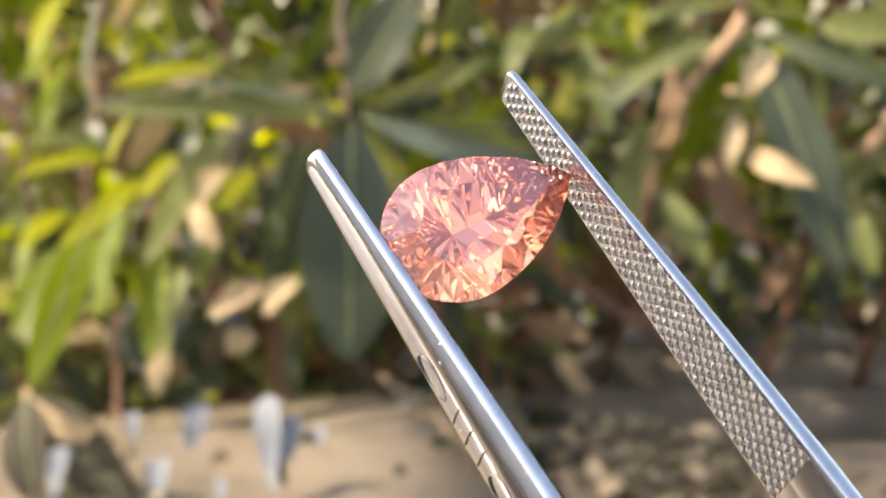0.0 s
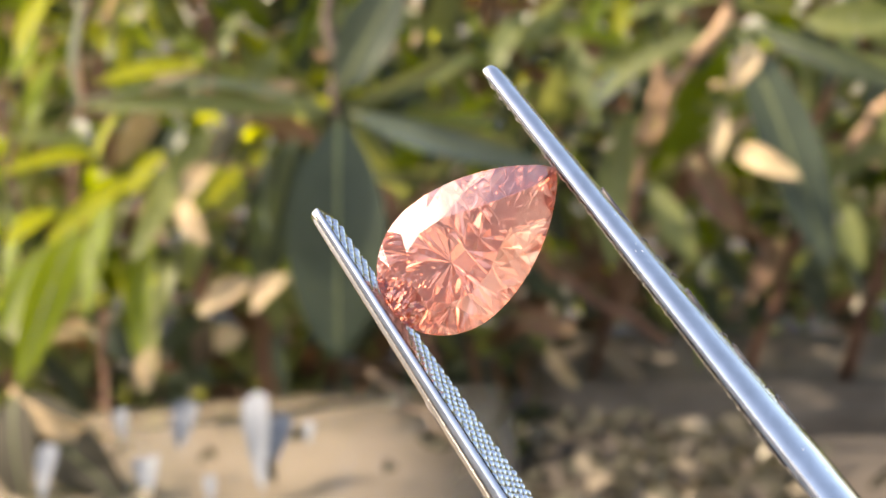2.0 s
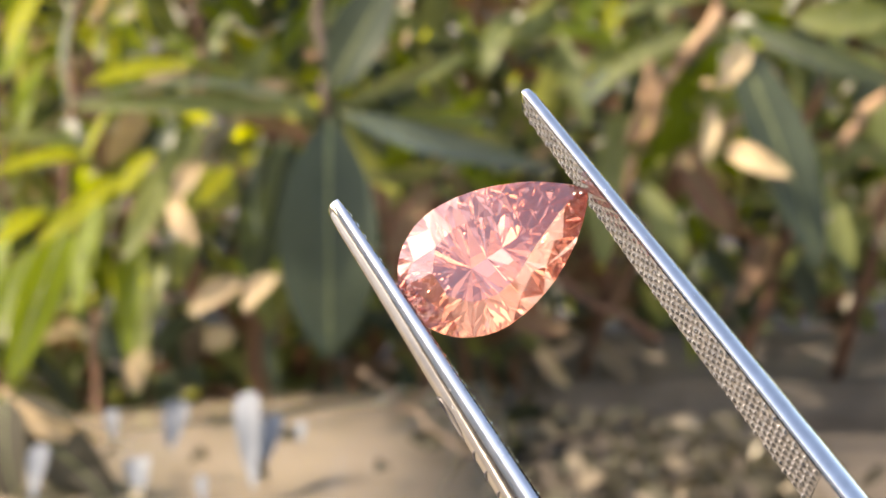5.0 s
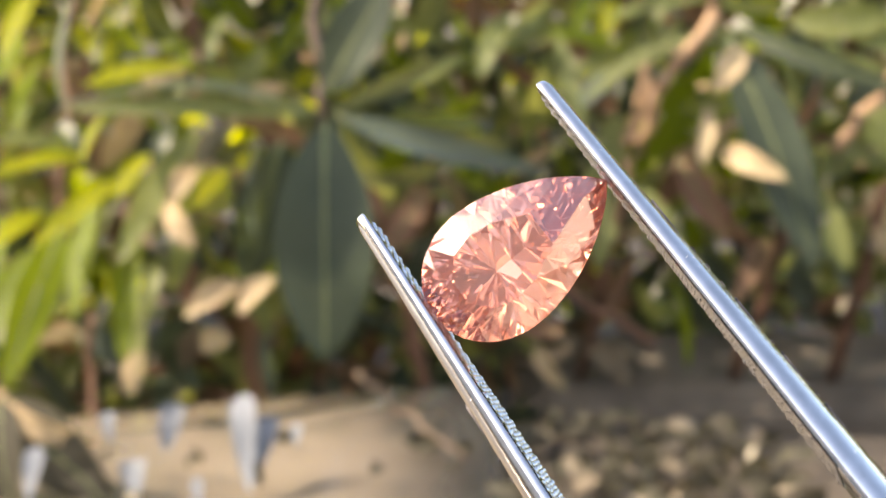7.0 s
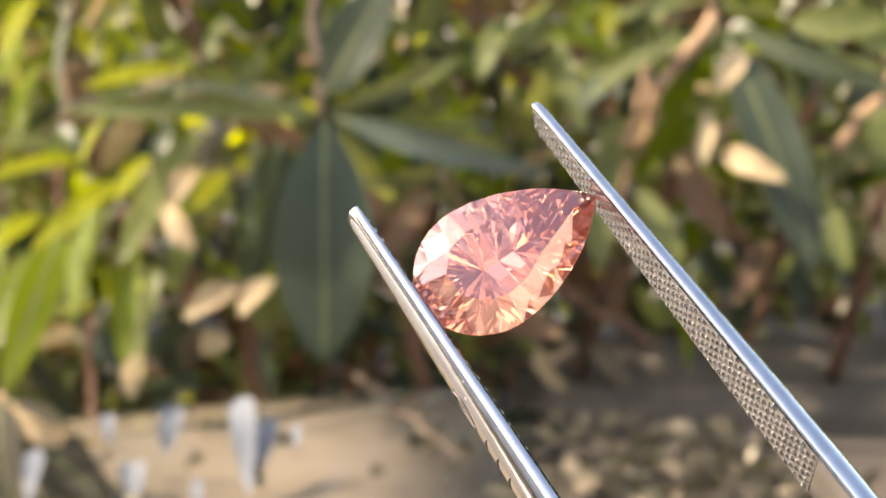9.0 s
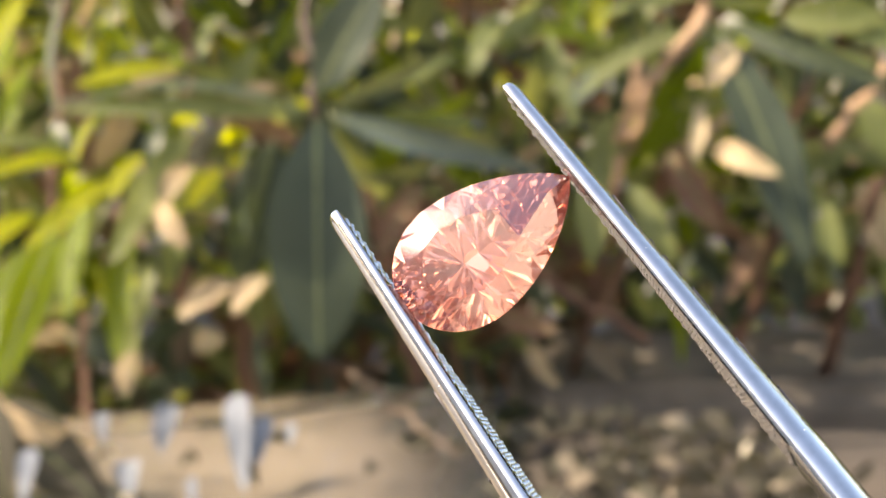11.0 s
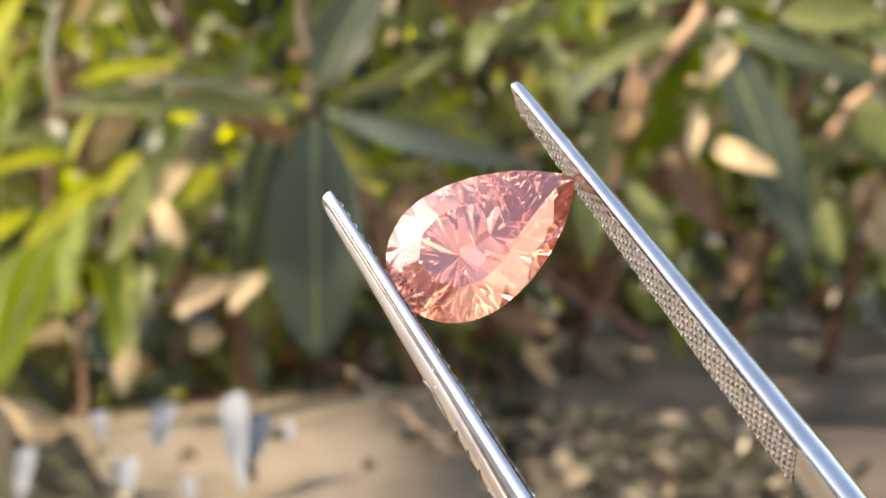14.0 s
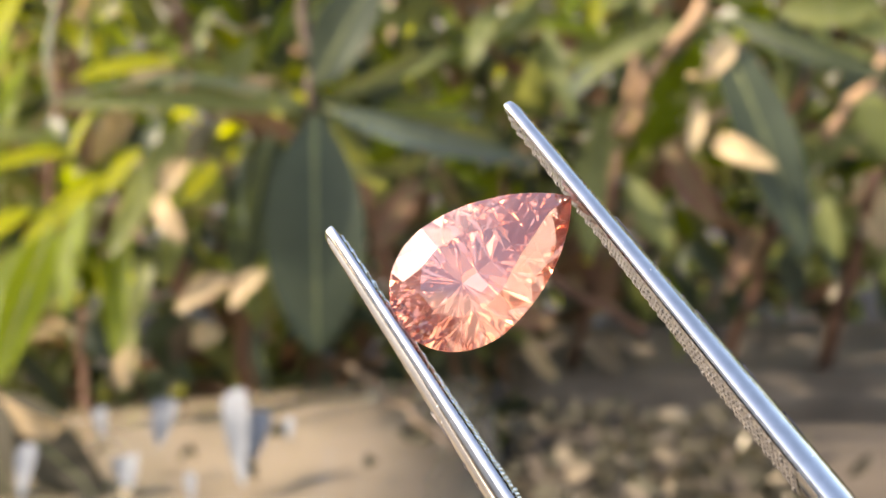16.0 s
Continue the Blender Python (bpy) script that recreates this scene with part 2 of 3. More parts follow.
# ---- shrubs ----
def shrub_centre():
    s = thing("whorled_shrub", "dark green shrub with a whorl of long drooping leaves", "shrub", group="shrubs")
    bm = bmesh.new()
    rng = random.Random(3)
    tube(bm, wander((-0.078, 0.965, 1.190), (-0.071, 0.922, 1.097), 6, 0.004, rng), [0.0042 - 0.0002 * i for i in range(7)])
    part("stem", bm, TWIG, s)
    leaf(s, (-0.069, 0.902, 1.099), (-0.067, 0.863, 0.965), 0.058, LEAF_DARK, 0, 0.03, 0.12, 0.52)
    leaf(s, (-0.074, 0.902, 1.104), (-0.216, 0.883, 1.109), 0.025, LEAF_DARK, 62, 0.08)
    leaf(s, (-0.069, 0.914, 1.113), (-0.031, 0.913, 1.182), 0.035, LEAF_DARK, -10, 0.03)
    leaf(s, (-0.062, 0.902, 1.102), (0.057, 0.878, 1.072), 0.016, LEAF_SHEEN, 30, 0.06)
    leaf(s, (-0.074, 0.897, 1.102), (-0.213, 0.877, 1.106), 0.014, LEAF_OLIVE, 15, 0.05)
    leaf(s, (-0.078, 0.919, 1.081), (-0.122, 0.902, 1.099), 0.015, LEAF_RUST, 20, 0.10)
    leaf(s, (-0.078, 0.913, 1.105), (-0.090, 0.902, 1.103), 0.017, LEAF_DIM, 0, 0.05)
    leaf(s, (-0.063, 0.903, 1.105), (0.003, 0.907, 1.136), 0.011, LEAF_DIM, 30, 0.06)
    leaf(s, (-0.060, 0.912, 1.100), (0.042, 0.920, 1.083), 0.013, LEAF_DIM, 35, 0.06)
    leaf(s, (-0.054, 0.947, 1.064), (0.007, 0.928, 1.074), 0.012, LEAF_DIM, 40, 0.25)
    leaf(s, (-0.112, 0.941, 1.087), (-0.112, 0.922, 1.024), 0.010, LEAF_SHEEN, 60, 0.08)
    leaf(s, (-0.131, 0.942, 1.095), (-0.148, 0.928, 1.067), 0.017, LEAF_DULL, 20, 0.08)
    leaf(s, (-0.061, 0.912, 1.099), (0.026, 0.952, 1.096), 0.020, LEAF_DARK, 45, 0.1)
    leaf(s, (-0.099, 0.950, 1.084), (-0.123, 0.938, 0.997), 0.036, LEAF_DARK, -25, 0.08)
    leaf(s, (-0.061, 0.932, 1.097), (-0.030, 0.965, 1.047), 0.016, LEAF_OLIVE, 40, 0.1)
    return s


def shrub_left():
    s = thing("lance_leaved_shrub", "sunlit yellow-green shrub with long hanging leaves", "shrub", group="shrubs")
    rng = random.Random(5)
    for a, b, r in (((-0.239, 1.016, 1.192), (-0.236, 0.942, 1.025), 0.005), ((-0.174, 1.067, 1.194), (-0.157, 0.980, 1.081), 0.004), ((-0.220, 0.955, 0.973), (-0.212, 0.925, 0.908), 0.004), ((-0.293, 0.956, 1.128), (-0.265, 0.943, 1.032), 0.004)):
        bm = bmesh.new()
        tube(bm, wander(a, b, 6, 0.006, rng), [r * 0.8 * (1 - 0.06 * i) for i in range(7)])
        part("stem", bm, DARK_BARK, s)
    for a, b, w, mat, roll in (
            ((-0.151, 0.936, 1.129), (-0.208, 0.895, 1.119), 0.014, LEAF_YELLOW, 25),
            ((-0.154, 0.972, 1.091), (-0.194, 0.910, 1.012), 0.021, LEAF_OLIVE, 5),
            ((-0.176, 0.929, 1.078), (-0.191, 0.896, 1.053), 0.013, LEAF_YELLOW, 20),
            ((-0.190, 0.917, 1.064), (-0.235, 0.872, 1.027), 0.014, LEAF_YELLOW, 15),
            ((-0.214, 0.929, 1.076), (-0.261, 0.878, 1.068), 0.011, LEAF_YELLOW, 20),
            ((-0.204, 0.933, 1.101), (-0.215, 0.919, 1.073), 0.010, LEAF_YELLOW, 40),
            ((-0.222, 0.950, 1.079), (-0.269, 0.920, 1.086), 0.010, LEAF_OLIVE, 30),
            ((-0.239, 0.915, 1.044), (-0.258, 0.872, 1.027), 0.014, LEAF_YELLOW, 15),
            ((-0.231, 0.933, 1.033), (-0.250, 0.860, 0.948), 0.025, LEAF_GREEN, -10),
            ((-0.212, 0.946, 1.051), (-0.215, 0.886, 0.983), 0.018, LEAF_GREEN, 25),
            ((-0.189, 0.943, 1.031), (-0.186, 0.882, 0.959), 0.018, LEAF_GREEN, 12),
            ((-0.133, 0.958, 1.067), (-0.150, 0.924, 1.044), 0.012, LEAF_YELLOW, 10),
            ((-0.119, 0.959, 1.076), (-0.127, 0.948, 1.066), 0.009, LEAF_YELLOW, 10),
            ((-0.254, 0.951, 1.017), (-0.271, 0.904, 0.968), 0.021, LEAF_GREEN, 15),
            ((-0.275, 0.985, 1.041), (-0.276, 0.937, 0.990), 0.014, LEAF_GREEN, 30),
            ((-0.254, 0.994, 1.181), (-0.262, 0.927, 1.132), 0.017, LEAF_YELLOW, 20),
            ((-0.262, 0.980, 1.148), (-0.272, 0.945, 1.118), 0.013, LEAF_GREEN, 10),
            ((-0.222, 0.943, 1.176), (-0.221, 0.902, 1.101), 0.010, LEAF_DARK, 50),
            ((-0.194, 1.014, 1.178), (-0.215, 0.989, 1.145), 0.009, LEAF_OLIVE, 20),
            ((-0.219, 1.010, 1.149), (-0.240, 0.990, 1.146), 0.007, LEAF_YELLOW, 30),
            ((-0.255, 0.977, 1.128), (-0.258, 0.931, 1.088), 0.013, LEAF_GREEN, 10),
            ((-0.241, 0.972, 1.094), (-0.219, 0.949, 1.071), 0.014, LEAF_DARK, 0),
            ((-0.175, 1.010, 1.148), (-0.154, 0.986, 1.123), 0.009, LEAF_GREEN, 30),
            ((-0.142, 1.032, 1.163), (-0.154, 1.007, 1.130), 0.011, LEAF_OLIVE, 20),
            ((-0.174, 0.992, 1.094), (-0.181, 0.968, 1.064), 0.012, LEAF_DARK, 15),
            ((-0.161, 0.981, 1.088), (-0.162, 0.956, 1.054), 0.011, LEAF_GREEN, 25),
            ((-0.258, 1.009, 1.137), (-0.269, 0.983, 1.102), 0.011, LEAF_YELLOW, 50),
            ((-0.198, 1.029, 1.137), (-0.227, 1.007, 1.130), 0.007, LEAF_GREEN, 20),
            ((-0.181, 0.980, 1.008), (-0.186, 0.955, 0.973), 0.012, LEAF_OLIVE, 10),
            ((-0.163, 0.984, 1.033), (-0.170, 0.957, 0.987), 0.014, LEAF_OLIVE, -15),
    ):
        leaf(s, a, b, w, mat, roll, 0.06)
    return s


def shrub_right():
    s = thing("branching_shrub", "grey-green shrub with reddish branches and hanging leaves", "shrub", group="shrubs")
    rng = random.Random(9)
    for a, b, r0, r1 in (
            ((0.169, 0.971, 1.162), (0.132, 0.954, 1.115), 0.0042, 0.0040),
            ((0.132, 0.954, 1.115), (0.117, 0.996, 1.050), 0.0040, 0.0034),
            ((0.134, 1.008, 1.140), (0.119, 0.999, 1.076), 0.0040, 0.0045),
            ((0.283, 0.966, 1.128), (0.243, 0.959, 1.077), 0.0035, 0.0040),
            ((0.171, 0.992, 1.167), (0.180, 1.016, 1.196), 0.0042, 0.0040),
            ((0.237, 1.043, 1.025), (0.212, 1.100, 0.900), 0.004, 0.005),
            ((0.117, 0.996, 1.050), (0.099, 1.100, 0.900), 0.0034, 0.004),
            ((0.044, 1.030, 1.004), (0.144, 1.031, 0.940), 0.0032, 0.004),
            ((-0.046, 1.016, 1.049), (0.006, 1.060, 0.830), 0.004, 0.006),
            ((0.287, 0.996, 1.051), (0.283, 1.100, 0.900), 0.004, 0.006),
    ):
        bm = bmesh.new()
        tube(bm, wander(a, b, 8, 0.004, rng), [r0 + (r1 - r0) * i / 8 for i in range(9)])
        # Sunlight is painted by height: lightened bark above, the dark copy below.
        part("branch", bm, LIT_BARK if a[2] > 1.1 else DARK_BARK, s)
    for a, b, w, mat, roll in (
            ((0.179, 0.979, 1.148), (0.223, 0.909, 1.008), 0.036, LEAF_DARK, 0),
            ((0.183, 0.980, 1.153), (0.276, 0.924, 1.115), 0.016, LEAF_DARK, 30),
            ((0.165, 0.980, 1.151), (0.082, 0.933, 1.108), 0.016, LEAF_DIM, 35),
            ((0.105, 0.966, 1.125), (0.083, 0.943, 1.105), 0.014, LEAF_SHEEN, 10),
            ((0.174, 0.992, 1.168), (0.218, 0.971, 1.165), 0.009, LEAF_OLIVE, 45),
            ((0.227, 1.008, 1.135), (0.280, 0.976, 1.127), 0.011, LEAF_OLIVE, 20),
            ((0.172, 1.013, 1.171), (0.106, 0.991, 1.159), 0.014, LEAF_OLIVE, 30),
            ((0.112, 1.033, 1.175), (0.105, 1.009, 1.145), 0.015, LEAF_YELLOW, 20),
            ((0.097, 1.034, 1.177), (0.086, 1.010, 1.148), 0.013, LEAF_GREEN, 10),
            ((0.157, 1.031, 1.159), (0.128, 1.005, 1.115), 0.010, LEAF_OLIVE, 0),
            ((0.157, 1.023, 1.100), (0.187, 1.003, 1.104), 0.013, LEAF_OLIVE, 20),
            ((0.207, 1.030, 1.077), (0.227, 0.991, 1.017), 0.015, LEAF_OLIVE, 10),
            ((0.149, 1.040, 1.149), (0.079, 1.005, 1.116), 0.021, LEAF_OLIVE, 20),
            ((0.118, 1.053, 1.096), (0.103, 1.008, 0.994), 0.030, LEAF_OLIVE, 20),
            ((0.255, 1.012, 1.163), (0.293, 0.978, 1.138), 0.024, LEAF_OLIVE, 20),
            ((0.225, 1.011, 1.156), (0.282, 0.981, 1.159), 0.023, LEAF_OLIVE, 20),
            ((0.273, 0.983, 1.106), (0.289, 0.968, 1.065), 0.024, LEAF_OLIVE, 20),
            ((0.074, 1.010, 1.149), (0.089, 0.971, 1.087), 0.013, LEAF_OLIVE, 10),
            ((0.042, 1.012, 1.163), (0.023, 0.975, 1.121), 0.017, LEAF_OLIVE, 20),
            ((0.072, 1.013, 1.171), (0.034, 0.988, 1.138), 0.015, LEAF_OLIVE, -20),
            ((0.017, 1.008, 1.134), (-0.030, 0.984, 1.112), 0.016, LEAF_OLIVE, 25),
            ((0.119, 1.008, 1.138), (0.062, 0.979, 1.149), 0.014, LEAF_GREEN, 25),
            ((0.155, 1.018, 1.068), (0.185, 0.991, 1.018), 0.021, LEAF_RUST, 20),
            ((0.129, 1.016, 1.049), (0.156, 0.989, 1.000), 0.021, LEAF_OLIVE, 20),
            ((0.245, 1.016, 1.049), (0.262, 0.988, 0.997), 0.021, LEAF_OLIVE, 20),
            ((0.219, 1.031, 1.013), (0.189, 0.985, 0.975), 0.015, LEAF_RUST, 20),
            ((-0.009, 1.026, 1.048), (-0.038, 0.989, 1.004), 0.021, LEAF_RUST, 10),
            ((0.037, 1.024, 0.960), (0.079, 0.983, 0.957), 0.017, LEAF_RUST, 10),
    ):
        leaf(s, a, b, w, mat, roll, 0.06)
    return s


def ledge_plant():
    """Low plant at the rim of the ledge: one broad curled leaf, and small pale blades painted as sky reflections."""
    s = thing("low_plant", "low plant with a curled brown-rimmed leaf, plus pale blades painted as sky reflections", "plant")
    bm = bmesh.new()
    tube(bm, [(-0.240, 0.821, 0.957), (-0.237, 0.817, 0.930), (-0.232, 0.803, 0.897)], [0.0028, 0.003, 0.0032])
    part("stem", bm, LIT_BARK, s)
    leaf(s, (-0.228, 0.781, 0.960), (-0.164, 0.745, 0.917), 0.034, LEAF_DULL, 0, 0.16, 0.25)
    leaf(s, (-0.226, 0.772, 0.965), (-0.172, 0.754, 0.946), 0.013, LEAF_DRY, 25, 0.22, 0.3, rib=False)
    leaf(s, (-0.226, 0.772, 0.965), (-0.211, 0.735, 0.916), 0.028, LEAF_DULL, 20, 0.08)
    leaf(s, (-0.200, 0.768, 0.940), (-0.164, 0.735, 0.917), 0.016, LEAF_DULL, -15, 0.12)
    # Added blades whose pale colour imitates sky mirrored in the polished ledge.
    for a, b, w, roll in (
            ((-0.174, 0.781, 0.955), (-0.170, 0.769, 0.941), 0.008, 10),
            ((-0.139, 0.781, 0.960), (-0.142, 0.768, 0.937), 0.013, -10),
            ((-0.104, 0.782, 0.964), (-0.095, 0.736, 0.925), 0.014, 8),
            ((-0.089, 0.780, 0.953), (-0.095, 0.746, 0.928), 0.011, -20),
            ((-0.076, 0.780, 0.949), (-0.075, 0.768, 0.940), 0.006, 10),
            ((-0.156, 0.758, 0.936), (-0.151, 0.736, 0.923), 0.014, 10),
            ((-0.200, 0.739, 0.948), (-0.199, 0.716, 0.925), 0.010, 0),
            ((-0.123, 0.747, 0.930), (-0.120, 0.735, 0.917), 0.006, 0),
    ):
        leaf(s, a, b, w, LEAF_GLEAM, roll * 0.4, 0.04, 0.2, 0.22, rib=False, wave=0.06)
    return s


def fallen_twig():
    t = thing("fallen_twig", "thin brown fallen twig lying across the stone ledge", "twig")
    rng = random.Random(12)
    bm = bmesh.new()
    tube(bm, wander((-0.055, 0.955, 0.937), (0.012, 0.782, 0.930), 9, 0.003, rng), [0.0026 - 0.0001 * i for i in range(10)])
    part("stick", bm, TWIG, t)


def dry_leaves():
    """Single withered leaves caught in the shrubs."""
    for a, b, w, roll in (
            ((-0.117, 0.889, 1.006), (-0.147, 0.866, 0.989), 0.015, 10),
            ((-0.098, 0.889, 1.009), (-0.116, 0.866, 0.990), 0.014, 20),
            ((-0.146, 0.918, 1.072), (-0.159, 0.895, 1.050), 0.014, 10),
            ((-0.161, 0.905, 1.053), (-0.143, 0.881, 1.026), 0.014, 20),
            ((-0.216, 0.914, 0.970), (-0.240, 0.884, 0.971), 0.011, 10),
            ((-0.182, 0.912, 0.960), (-0.183, 0.889, 0.938), 0.014, 10),
            ((0.170, 0.949, 1.079), (0.203, 0.907, 1.064), 0.015, 20),
            ((0.183, 0.948, 1.141), (0.161, 0.924, 1.113), 0.015, 0),
            ((0.165, 0.963, 1.104), (0.155, 0.928, 1.068), 0.010, 0),
            ((-0.135, 0.934, 0.967), (-0.144, 0.912, 0.957), 0.017, 0),
            ((0.061, 1.011, 0.945), (0.081, 0.997, 0.916), 0.012, 30),
            ((0.290, 1.046, 1.046), (0.299, 1.009, 0.997), 0.028, 0),
    ):
        s = thing("withered_leaf", "curled tan withered leaf caught in the shrub", "leaf", group="withered leaves")
        leaf(s, a, b, w, LEAF_DRY, roll, 0.14, 0.35, 0.5, wave=0.08)


def filler(name, label, count, seed, box, size, mats):
    """Dense foliage behind the shrubs that nobody could count."""
    rng = random.Random(seed)
    x0, x1, y0, y1, z0, z1 = box
    vs, fs, slots = [], [], []
    for _ in range(count):
        p = Vector((rng.uniform(x0, x1), rng.uniform(y0, y1), rng.uniform(z0, z1)))
        d = Vector((rng.gauss(0, 0.7), rng.gauss(-0.2, 0.5), rng.gauss(-0.55, 0.5))).normalized()
        ln = rng.uniform(*size)
        v, f = blade(p, p + d * ln, ln * rng.uniform(0.18, 0.34), rng.uniform(-70, 70), rng.uniform(0, 0.14), 0.2, 0.47, 5)
        o = len(vs)
        vs += v
        fs += [tuple(i + o for i in q) for q in f]
        slots += [rng.choices(range(len(mats)), [w for _, w in mats])[0]] * len(f)
    me = bpy.data.meshes.new(name)
    me.from_pydata(vs, [], fs)
    for m, _ in mats:
        me.materials.append(m)
    me.polygons.foreach_set("material_index", slots)
    me.polygons.foreach_set("use_smooth", [True] * len(fs))
    return tagged(new(name, me), label, "foliage", kind="stuff")


shrub_centre()
shrub_left()
shrub_right()
ledge_plant()
fallen_twig()
dry_leaves()
MIX = [(LEAF_DARK, 4), (LEAF_OLIVE, 7), (LEAF_GREEN, 3), (LEAF_DRY, 1.6), (LEAF_RUST, 2.2)]
# Darker leaf mix: shade inside the hedge is put into its colours.
DEEP_SHADE = [(LEAF_DARK, 4), (LEAF_OLIVE, 5), (LEAF_RUST, 3), (LITTER, 1)]
filler("foliage", "dense olive green leaves of the hedge", 1500, 21, (-0.45, 0.48, 1.02, 1.35, 0.98, 1.38), (0.035, 0.09), MIX)
filler("foliage", "dense leaves deep in the hedge, colours darkened for shade", 3800, 22, (-1.1, 1.1, 1.35, 2.2, 0.8, 1.9), (0.06, 0.13), DEEP_SHADE)
filler("foliage", "undergrowth behind the ledge, colours darkened for shade", 650, 28, (-0.55, 0.10, 1.05, 1.25, 0.80, 0.99), (0.03, 0.08), DEEP_SHADE)
filler("foliage", "sunlit leaves of the hedge top", 500, 23, (-1.0, 1.0, 1.1, 1.9, 1.42, 1.9), (0.07, 0.14), MIX)
filler("foliage", "bright yellow-green young leaves in the sun", 150, 24, (-0.42, -0.10, 0.98, 1.14, 1.00, 1.36), (0.03, 0.06), [(LEAF_YELLOW, 2), (LEAF_GREEN, 3), (LEAF_OLIVE, 2)])
filler("foliage", "sunlit yellow-green leaves high in the shrub", 60, 26, (0.02, 0.34, 1.0, 1.16, 1.2, 1.36), (0.04, 0.09), [(LEAF_YELLOW, 2), (LEAF_GREEN, 2), (LEAF_OLIVE, 3)])
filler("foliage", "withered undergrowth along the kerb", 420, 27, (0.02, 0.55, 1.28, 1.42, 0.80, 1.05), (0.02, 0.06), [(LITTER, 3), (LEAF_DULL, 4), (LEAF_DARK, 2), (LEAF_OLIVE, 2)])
# Two layers of added bright bits imitate out-of-focus sun highlights.
filler("foliage", "small pale leaf bits added as blurred highlights in the hedge", 240, 25, (-0.33, 0.36, 0.98, 1.08, 0.99, 1.32), (0.006, 0.015), [(LEAF_DRY, 4), (LEAF_YELLOW, 2), (LEAF_GLEAM, 2)])
filler("foliage", "tiny straw-coloured leaf bits added as sun glints", 230, 31, (-0.32, 0.33, 0.965, 1.04, 0.96, 1.32), (0.007, 0.013), [(LEAF_GLINT, 3), (LEAF_YELLOW, 1)])


def litter():
    rng = random.Random(8)
    vs, fs, slots = [], [], []
    for k in range(430):
        p = Vector((rng.uniform(0.04, 0.19) if rng.random() < 0.75 else rng.uniform(-0.3, 0.5), rng.uniform(0.6, 0.93), 0.0))
        p.z = (0.908 if p.x > 0.036 else 0.926) if p.y < 0.95 else 0.79
        a = rng.uniform(0, 6.3)
        ln = rng.uniform(0.010, 0.026) if k < 300 else rng.uniform(0.006, 0.012)
        v, f = blade(p, p + Vector((math.cos(a) * ln, math.sin(a) * ln, rng.uniform(0, 0.012))), ln * 0.45, rng.uniform(-40, 40), 0.15, 0.3, 0.5, 5)
        o = len(vs)
        vs += v
        fs += [tuple(i + o for i in q) for q in f]
        # Slot 2 gives ten bits the glint colour, as painted sparkle.
        slots += [rng.choice((0, 1, 1, 1)) if k < 300 else (2 if k < 310 else 1)] * len(f)
    me = bpy.data.meshes.new("leaf_litter")
    me.from_pydata(vs, [], fs)
    me.materials.append(LITTER)
    me.materials.append(LEAF_DULL)
    me.materials.append(LEAF_GLINT)
    me.polygons.foreach_set("material_index", slots)
    tagged(new("leaf_litter", me), "scattered dry brown leaf litter on the ledge", "leaf litter", kind="stuff")


litter()

# ---- tweezers ----
# Grip space: x across from one prong to the other, y along the prongs towards the tips, z out of the grip's plane; origin between the tips.
TIP = 5.676


def width_at(s):
    return float(np.interp(s, [0, 2, 6.5, 17, 25, 60, 110, 150], [2.05, 2.35, 2.95, 4.35, 5.0, 7.0, 8.5, 8.5]))


def thick_at(s):
    return float(np.interp(s, [0, 7, 17, 26, 60, 150], [0.78, 0.98, 1.3, 1.6, 1.75, 1.75]))


def inner_at(s, lean):
    """How far the inner face stands from the middle, s mm from the tip."""
    return TIP - 0.40 + lean * s + float(np.interp(s, [0, 40, 70, 110, 150], [0, 0, 1.0, -0.5, -5.2 - 150 * lean]))


